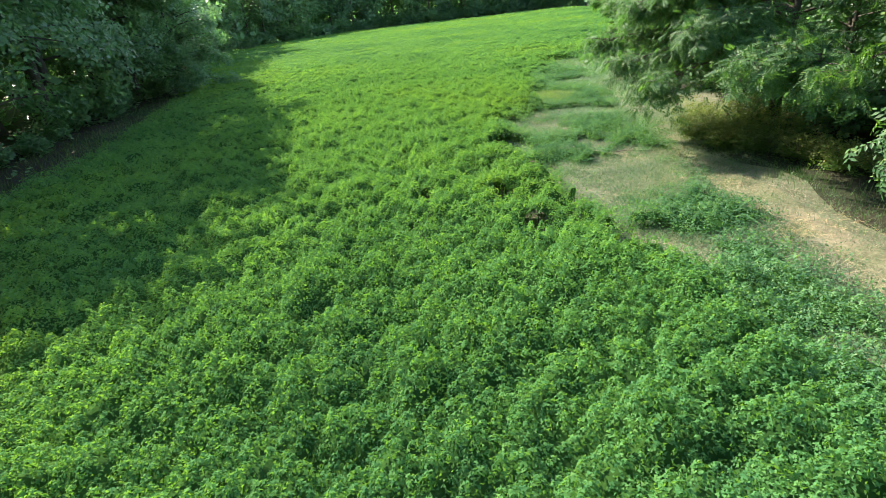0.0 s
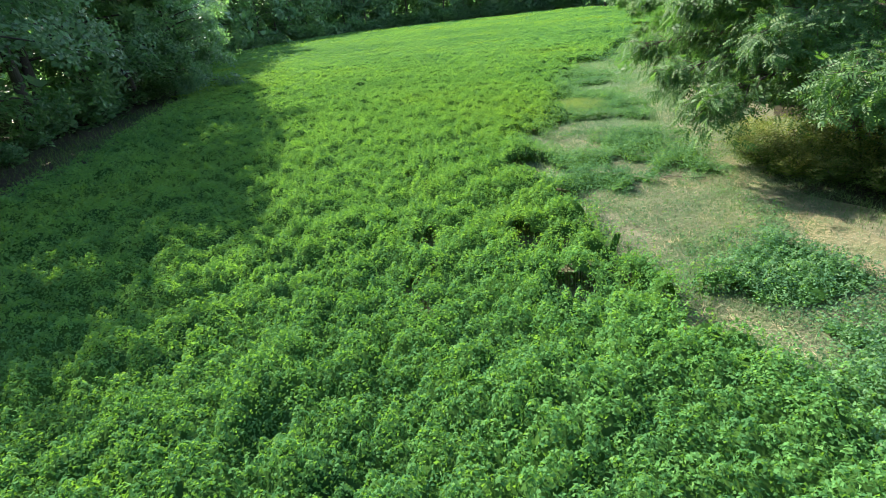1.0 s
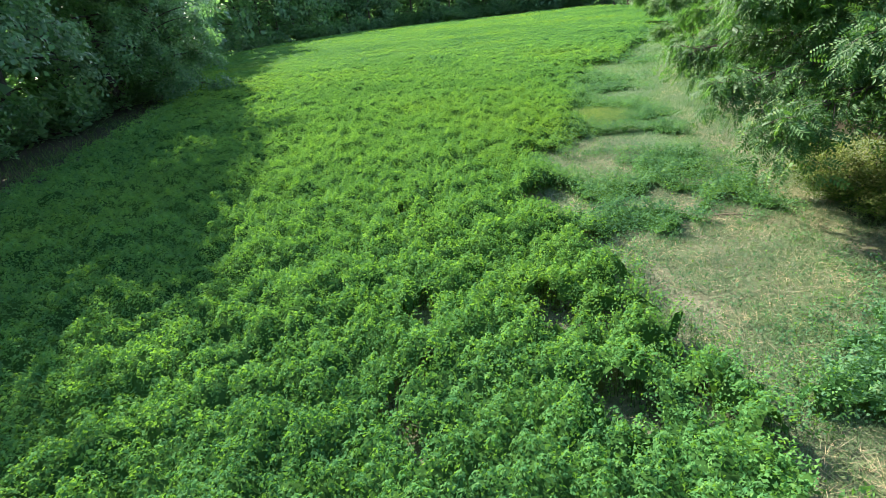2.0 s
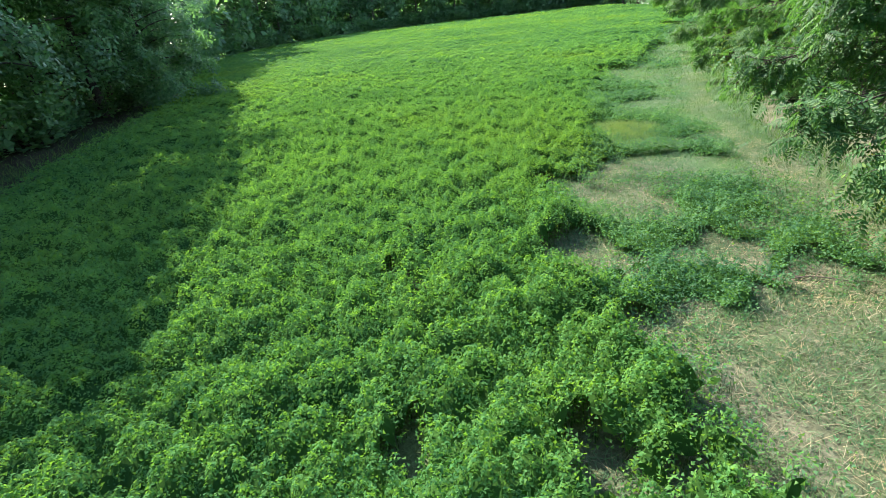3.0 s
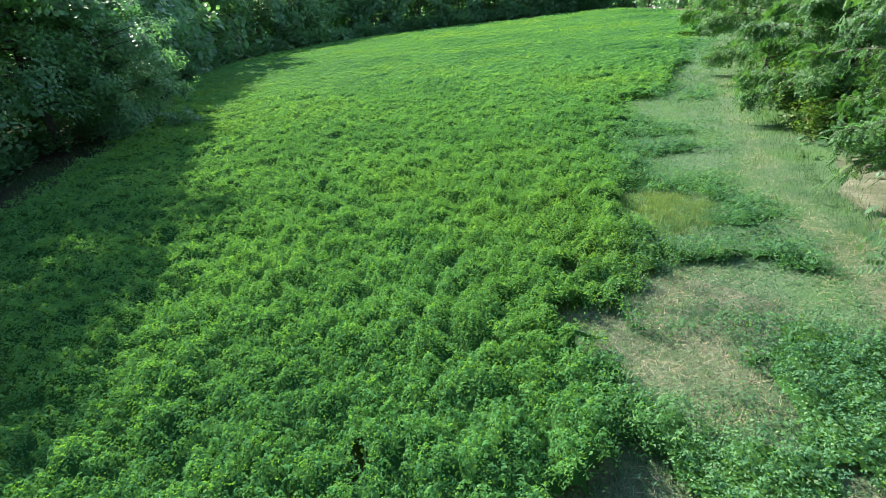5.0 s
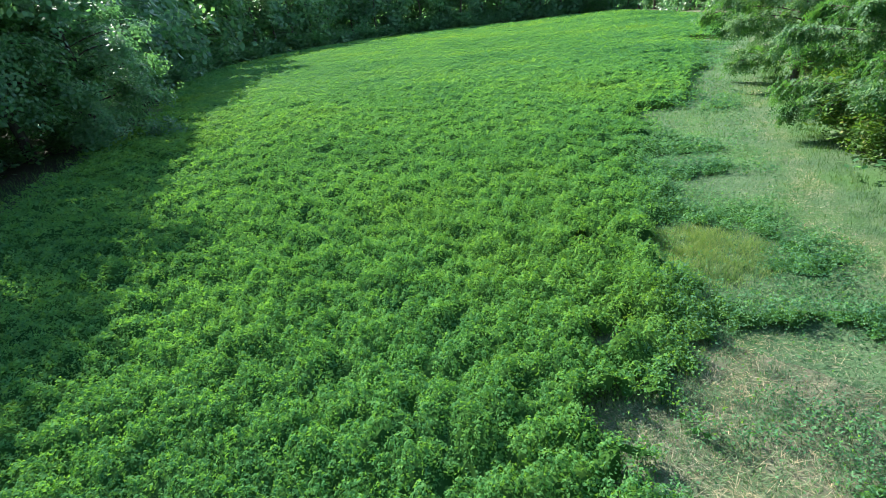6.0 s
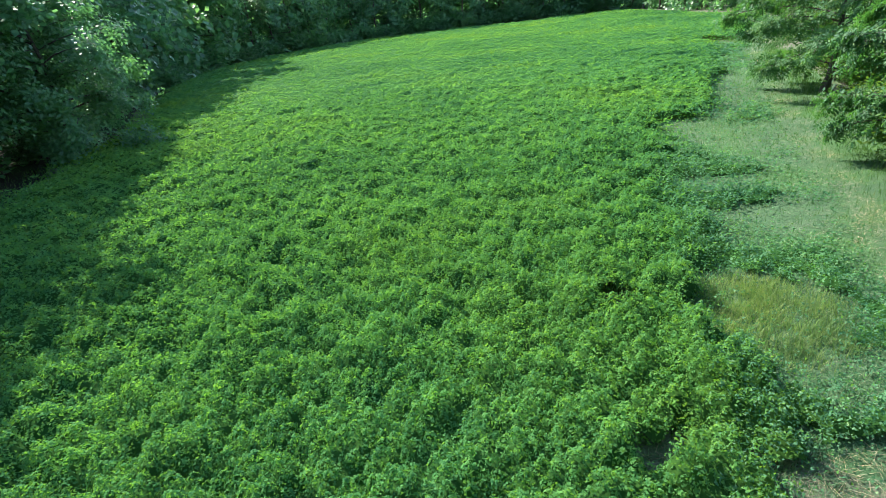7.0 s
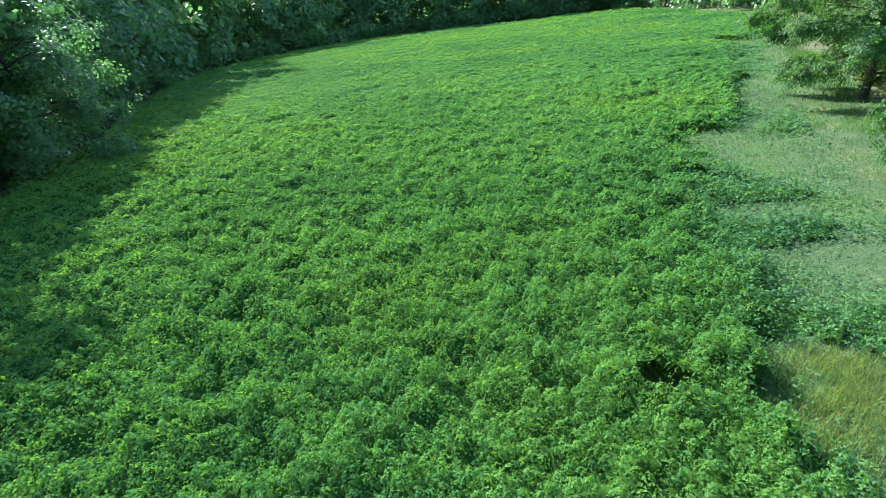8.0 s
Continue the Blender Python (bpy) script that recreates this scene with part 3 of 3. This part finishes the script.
            size.append(leaf_size * r.uniform(0.7, 1.25, m) * (1.0 if h < 6.5 else upper ** -0.5) * (1.15 if k >= limbs else 1.0))
    place, along, size = np.concatenate(place), unit(np.concatenate(along)), np.concatenate(size)
    place[:, 2] = np.maximum(place[:, 2], 0.35)
    face = unit(np.stack([place[:, 0] / reach, place[:, 1] / reach, 0.45 + 0.5 * place[:, 2] / tall], 1) + r.normal(0, 0.5, place.shape))
    along = unit(along - face * (along * face).sum(1, keepdims=True))
    verts, tris = spread(form[0], form[1], place, along, np.cross(face, along), size)
    return wood.mesh(name + "_wood", BARK, True), mesh_of(name + "_crown", verts, tris, leaf_mat)


def tree(name, meshes, x, y, label, category="tree", group="", turn=0.0, scale=1.0):
    base = new(name)
    part("trunk", meshes[0], base)
    part("crown", meshes[1], base)
    base.matrix_basis = pose(x, y, 0, 0, 0, turn) @ Matrix.Scale(scale, 4)
    return tagged(base, label, category, group)


# the grove beside the track
# place, seed, height, reach, lowest limbs, limbs, turn, leaves on a limb, leaf length
BOUGHS = [(4.4, 18.4, 3.2), (4.7, 16.3, 2.7), (5.3, 14.9, 2.2), (5.4, 17.3, 4.3), (6.8, 12.2, 2.9), (6.2, 14.2, 3.7), (6.2, 19.6, 4.2), (7.0, 21.2, 4.6), (8.1, 13.2, 3.0), (8.6, 11.6, 2.5), (6.8, 16.4, 3.7), (7.4, 18.6, 3.9), (6.4, 18.0, 5.3), (5.9, 15.8, 5.0)]
for x, y, seed, tall, reach, low, limbs, turn, leaves, long in [
        (10.2, 16.6, 11, 9.5, 5.4, 3.4, 34, 0, 270, 0.3), (12.0, 9.6, 12, 9.0, 5.0, 1.9, 28, 70, 230, 0.34), (11.7, 25.6, 13, 9.0, 4.4, 1.0, 32, 140, 290, 0.29),
        (15.0, 46.0, 14, 9.5, 4.8, 0.9, 38, 20, 280, 0.4), (12.6, 33.8, 16, 6.0, 3.4, 0.7, 24, 0, 400, 0.32)]:
    first = seed == 11
    meshes = tree_meshes("walnut", seed, tall, reach, low, limbs, leaves, LONG_FEATHER if seed in (11, 13) else FEATHER, WALNUT, long, 0.2, 0.17, 0.25, [(0.88 * (u - x), 0.88 * (v - y), w) for u, v, w in BOUGHS] if first else ())
    tree("walnut_tree", meshes, x, y, "spreading tree with drooping pinnate leaves beside the track", group="grove trees", turn=turn)
meshes = tree_meshes("grove_filler", 15, 10, 5.5, 1.2, 22, 56, SPRAY, WOODLAND, 0.75, 0.2, 0.2)
for x, y, turn, scale in [(17.5, 12, 0, 1.0), (14.2, 14.5, 190, 0.9), (13.6, 19.2, 40, 0.75), (14.8, 20.8, 260, 0.9), (17, 21, 80, 1.1), (18, 31, 200, 1.0), (14.8, 36.5, 30, 0.8), (20, 40, 150, 1.1), (22, 52, 300, 1.0), (26, 61, 20, 1.0), (18, 3, 45, 1.0), (33, 71, 130, 1.1), (39, 83, 250, 1.2), (41, 96, 80, 1.2)]:
    tree("grove_tree", meshes, x, y, "leafy broadleaved tree in the grove behind the track", group="grove trees", turn=turn, scale=scale)

# the wood on the sunny side, which shades a strip of the field
kinds = [tree_meshes("woodland", 31 + k, (15, 15.6, 14.5)[k], (5.0, 5.4, 4.6)[k], (2.4, 1.6, 3.2)[k], 32, 80, SPRAY, WOODLAND, 0.62, 0.22, 0.24, 0.25) for k in range(3)]
mid_kinds = [tree_meshes("inner_woodland", 36 + k, (15, 15.6)[k], (5.2, 5.4)[k], (1.0, 1.6)[k], 20, 17, SPRAY, WOODLAND, 1.6, 0.22, 0.24, 0.6) for k in range(2)]
far_kinds = [tree_meshes("far_woodland", 41 + k, (15, 17)[k], (5.4, 5.8)[k], (0.5, 0.8)[k], 20, 10, SPRAY, WOODLAND, 2.4, 0.22, 0.26) for k in range(2)]
WOOD_SCALE = [(1.03, -20), (1.08, 10), (1.2, 22), (1.3, 29), (1.28, 36), (1.13, 44), (1.0, 50), (0.92, 58), (1.22, 72), (1.32, 80)]
k = 0
for depth, gap in ((2.6, 4.4), (7.5, 7.0)):
    y = -14.0
    while y < 78:
        k += 1
        x = line_x(WOOD_EDGE, y) - depth + rng.normal(0, 0.7)
        front = depth < 5 and 12 < y < 62
        tree("woodland_tree", kinds[k % 3] if front else mid_kinds[k % 2], x, y + rng.normal(0, 0.8), "tall broadleaved tree at the shaded edge of the wood", group="woodland trees", turn=k * 77.0 % 360, scale=rng.uniform(0.95, 1.04) * line_x(WOOD_SCALE, y))
        y += gap * rng.uniform(0.85, 1.2)
meshes = tree_meshes("outer_tree", 61, 9.5, 4.6, 0.8, 36, 130, SPRAY, WOODLAND, 0.62, 0.24, 0.22, 0.25)
tree("woodland_tree", meshes, -23.8, 44.6, "leafy tree reaching out of the wood's edge into the sun", group="woodland trees", turn=15)
for depth, gap in ((5, 5.0), (11, 6.5)):
    y = 80.0
    while y < 140:
        k += 1
        tree("woodland_tree", far_kinds[k % 2], line_x(WOOD_EDGE, y) - depth, y, "tall broadleaved tree in the distant dark wood", group="woodland trees", turn=k * 77.0 % 360, scale=rng.uniform(0.9, 1.15) * (1.4 if y < 104 else 1.0))
        y += gap
    x = -40.0
    while x < 30:
        k += 1
        tree("woodland_tree", far_kinds[k % 2], x, np.interp(x, [-40, -20, 0, 18, 30], [140, 152, 160, 163, 172]) + depth, "tall broadleaved tree in the distant dark wood", group="woodland trees", turn=k * 77.0 % 360, scale=rng.uniform(0.9, 1.15))
        x += gap
for x, y in [(32, 168), (33, 160), (34.5, 151), (35.5, 142), (36.5, 133), (37.5, 124), (38.5, 115), (39, 106), (41, 156), (43, 143), (44, 130), (45, 116)]:
    k += 1
    tree("field_end_tree", far_kinds[k % 2], x, y, "broadleaved tree in the sunlit row at the field's end", group="field end trees", turn=k * 77.0 % 360, scale=rng.uniform(0.8, 1.0))


def build_wood_mass():
    """Foliage that fills the depth of the wood behind its first trees."""
    place = []
    size = []
    for y0, y1, d0, d1, count, top, big in [(-20, 80, 5, 15, 2000, 14, 1.7), (78, 142, 6, 16, 600, 15, 3.2)]:
        y = rng.uniform(y0, y1, count)
        place.append(np.stack([line_x(WOOD_EDGE, y) - rng.uniform(d0, d1, count), y, top * rng.beta(1, 1.4, count) + 0.5], 1))
        size.append(np.full(count, big))
    x = rng.uniform(-48, 34, 1100)
    place.append(np.stack([x, np.interp(x, [-40, -20, 0, 18, 34], [140, 152, 160, 163, 176]) + rng.uniform(6, 18, 1100), rng.uniform(0.5, 15, 1100)], 1))
    size.append(np.full(1100, 3.4))
    y = rng.uniform(104, 176, 500)
    place.append(np.stack([np.interp(y, [104, 150, 176], [43, 39, 34]) + rng.uniform(2, 10, 500), y, rng.uniform(0.5, 13, 500)], 1))
    size.append(np.full(500, 3.2))
    y = rng.uniform(-4, 100, 900)
    place.append(np.stack([line_x(TRACK_LINE, y) + rng.uniform(9, 17, 900), y, rng.uniform(0.4, 8, 900)], 1))
    size.append(np.full(900, 1.5))
    place = np.concatenate(place)
    a = rng.uniform(0, 6.283, len(place))
    along = unit(np.stack([np.cos(a), np.sin(a), rng.normal(0, 0.4, len(a))], 1))
    verts, tris = spread(SPRAY[0], SPRAY[1], place, along, frames_along(along), rng.uniform(0.75, 1.25, len(place)) * np.concatenate(size))
    verts[:, 2] = np.maximum(verts[:, 2], 0.02)
    return tagged(new("deep_woodland", mesh_of("deep_woodland", verts, tris, WOODLAND)), "dense dark foliage in the depth of the wood", "woodland", kind="stuff")


build_wood_mass()


def build_wood_wall():
    """The closed depth of the wood all round, as one rough bank of foliage."""
    line = [(x - 19 if y < 140 else x, y if y < 140 else y + 26) for x, y in WOOD_EDGE]
    line += [(48, 178), (56, 150), (58, 110), (50, 85), (38, 64), (32, 48), (30, 20), (30, -10), (20, -50), (-32, -52), line[0]]
    along = np.concatenate([[0], np.cumsum([math.dist(a, b) for a, b in zip(line, line[1:])])])
    u = np.arange(0, along[-1], 1.1)
    x, y = np.interp(u, along, [p[0] for p in line]), np.interp(u, along, [p[1] for p in line])
    z = np.concatenate([[-0.1], np.arange(0.8, 15, 1.1)])
    gx, gz = np.repeat(x[:, None], len(z), 1), np.repeat(z[None], len(u), 0)
    gy = np.repeat(y[:, None], len(z), 1)
    gx = gx + rng.normal(0, 0.7, gx.shape)
    gy = gy + rng.normal(0, 0.7, gx.shape)
    gz = gz + np.where(gz > 0, rng.normal(0, 0.35, gx.shape), 0) + (gz > 13) * 3 * grain(gx, gy, 5, 91)
    i, j = np.meshgrid(np.arange(len(u) - 1), np.arange(len(z) - 1), indexing="ij")
    p, w = (i * len(z) + j).ravel(), len(z)
    faces = np.concatenate([np.stack([p, p + 1, p + w + 1], -1), np.stack([p, p + w + 1, p + w], -1)])
    return tagged(new("woodland_backdrop", mesh_of("woodland_backdrop", np.stack([gx, gy, gz], -1).reshape(-1, 3), faces, WOODLAND)), "dark closed foliage of the surrounding wood", "woodland", kind="structure")


build_wood_wall()

# ---- shrubs and brush ----
def bush_mesh(name, seed, wide, tall, count, mat, size, form=SPRAY, tufts=9, under=None):
    """Stems from one root and leaves in uneven tufts. under: a darker material low down, standing for shade."""
    r = np.random.default_rng(seed)
    wood, place = Heap(), []
    for k in range(tufts):
        a, out = r.uniform(0, 6.283), wide * math.sqrt(r.uniform(0.02, 1))
        h = tall * r.uniform(0.6, 1.05) * (1 - 0.35 * (out / wide) ** 2)
        s = np.linspace(0, 1, 5)
        stem = np.stack([math.cos(a) * out * s ** 0.8, math.sin(a) * out * s ** 0.8, h * s ** 0.9 + 0.01], 1)
        tube(wood, stem, 0.016 * (1 - 0.8 * s) + 0.003, 4)
        m = count // tufts
        u = r.uniform(0.12, 1.05, m)
        p = np.stack([np.interp(u, s, stem[:, c]) for c in range(3)], 1) + r.normal(0, 1, (m, 3)) * (0.26 * wide, 0.26 * wide, 0.12 * tall)
        place.append(p)
    place = np.concatenate(place)
    place[:, 2] = np.abs(place[:, 2]) + 0.05
    a = r.uniform(0, 6.283, len(place))
    along = unit(np.stack([np.cos(a), np.sin(a), r.normal(0.3, 0.5, len(a))], 1))
    verts, tris = spread(form[0], form[1], place, along, frames_along(along), size * r.uniform(0.7, 1.3, len(place)))
    verts[:, 2] = np.maximum(verts[:, 2], 0.01)
    if under:
        # only the tops keep the main colour; lower leaves are coloured as if shaded
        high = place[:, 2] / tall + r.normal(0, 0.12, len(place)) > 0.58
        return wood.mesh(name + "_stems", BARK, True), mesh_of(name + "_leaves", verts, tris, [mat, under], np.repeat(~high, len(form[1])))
    return wood.mesh(name + "_stems", BARK, True), mesh_of(name + "_leaves", verts, tris, mat)


def bush(name, meshes, x, y, label, turn=0.0, scale=1.0, group="", category="bush"):
    base = new(name)
    part("stem_clump", meshes[0], base)["kind"] = "stuff"
    part("foliage", meshes[1], base)
    base.matrix_basis = pose(x, y, 0, 0, 0, turn) @ Matrix.Scale(scale, 4)
    return tagged(base, label, category, group)


# gold above, dark green below: sunlit tops and shaded fronts put into the colour
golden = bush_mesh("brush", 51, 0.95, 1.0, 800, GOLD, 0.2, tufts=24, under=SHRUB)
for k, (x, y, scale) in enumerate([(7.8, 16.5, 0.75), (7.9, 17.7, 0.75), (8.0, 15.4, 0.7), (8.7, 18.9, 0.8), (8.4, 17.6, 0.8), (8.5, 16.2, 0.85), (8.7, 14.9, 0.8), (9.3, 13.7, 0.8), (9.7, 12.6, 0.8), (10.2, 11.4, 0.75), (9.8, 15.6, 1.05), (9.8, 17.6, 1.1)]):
    bush("dry_brush", golden, x, y, "golden dry brush weeds at the track's edge, lower leaves coloured dark for shade", k * 67.0, scale, "brush by the track", "brush")
green = bush_mesh("shrub", 52, 1.1, 1.7, 520, SHRUB, 0.36, tufts=14)
for k, (x, y, scale) in enumerate([(11.4, 32.3, 1.0), (11.8, 34.0, 1.2), (12.6, 35.6, 1.2), (13.0, 37.6, 1.1), (12.4, 33.0, 1.5), (14.4, 39.6, 1.1), (15.5, 43.5, 1.2), (17.5, 49.5, 1.3), (19.5, 54.5, 1.3), (10.6, 8.0, 0.9), (11.2, 10.0, 1.0), (24.5, 66, 1.5), (30, 74, 1.6), (36, 90, 1.8), (36.5, 101, 1.8)]):
    bush("green_shrub", green, x, y, "leafy green shrub at the foot of the grove", k * 67.0, scale, "shrubs by the track")
under = bush_mesh("undergrowth", 53, 1.2, 1.3, 100, WOODLAND, 0.9, tufts=10)
for k in range(14):
    bush("undergrowth_bush", under, 11.6 + 2.6 * ((k * 0.618) % 1), 7.5 + 1.7 * k, "dark shaded undergrowth bush beneath the grove", k * 67.0 % 360, rng.uniform(0.7, 1.2), "grove undergrowth")
y, k = 4.0, 0
while y < 76:
    k += 1
    bush("undergrowth_bush", under, line_x(WOOD_EDGE, y) - rng.uniform(0.2, 2.5), y, "dark shaded undergrowth bush at the wood's edge", k * 67.0 % 360, rng.uniform(0.7, 1.4), "woodland undergrowth")
    y += rng.uniform(1.6, 3.4)
thick = bush_mesh("thicket", 54, 1.6, 2.0, 60, WOODLAND, 1.6, tufts=6)
for k in range(60):
    u = k / 59
    x, y = np.interp(u, [0, 0.25, 0.4, 0.6, 0.8, 1], [-38, -46, -44, -22, 8, 30]), np.interp(u, [0, 0.25, 0.4, 0.6, 0.8, 1], [76, 98, 122, 152, 163, 174])
    bush("thicket_bush", thick, x + rng.normal(0, 0.8) - 1, y + rng.normal(0, 0.8) + 1, "dark thicket at the foot of the distant wood", k * 67.0 % 360, rng.uniform(1.0, 1.7), "distant thicket")


# ---- small things ----
def fallen_branch():
    heap = Heap()
    s = np.linspace(0, 1, 7)
    tube(heap, np.stack([4.9 + 1.1 * s, 15.9 - 0.25 * s + 0.06 * np.sin(7 * s), 0.03 + 0.05 * np.sin(3 * s)], 1), 0.018 * (1 - 0.7 * s), 6)
    tube(heap, np.stack([5.2 + 0.35 * s, 15.85 + 0.35 * s, 0.04 + 0.09 * s], 1), 0.01 * (1 - 0.7 * s), 5)
    tube(heap, np.stack([5.0 - 0.1 * s, 15.9 + 0.2 * s, 0.03 + 0.12 * s], 1), 0.012 * (1 - 0.7 * s), 5)
    return tagged(new("fallen_branch", heap.mesh("fallen_branch", TWIG, True)), "dead fallen branch lying on the bare straw", "branch")


fallen_branch()
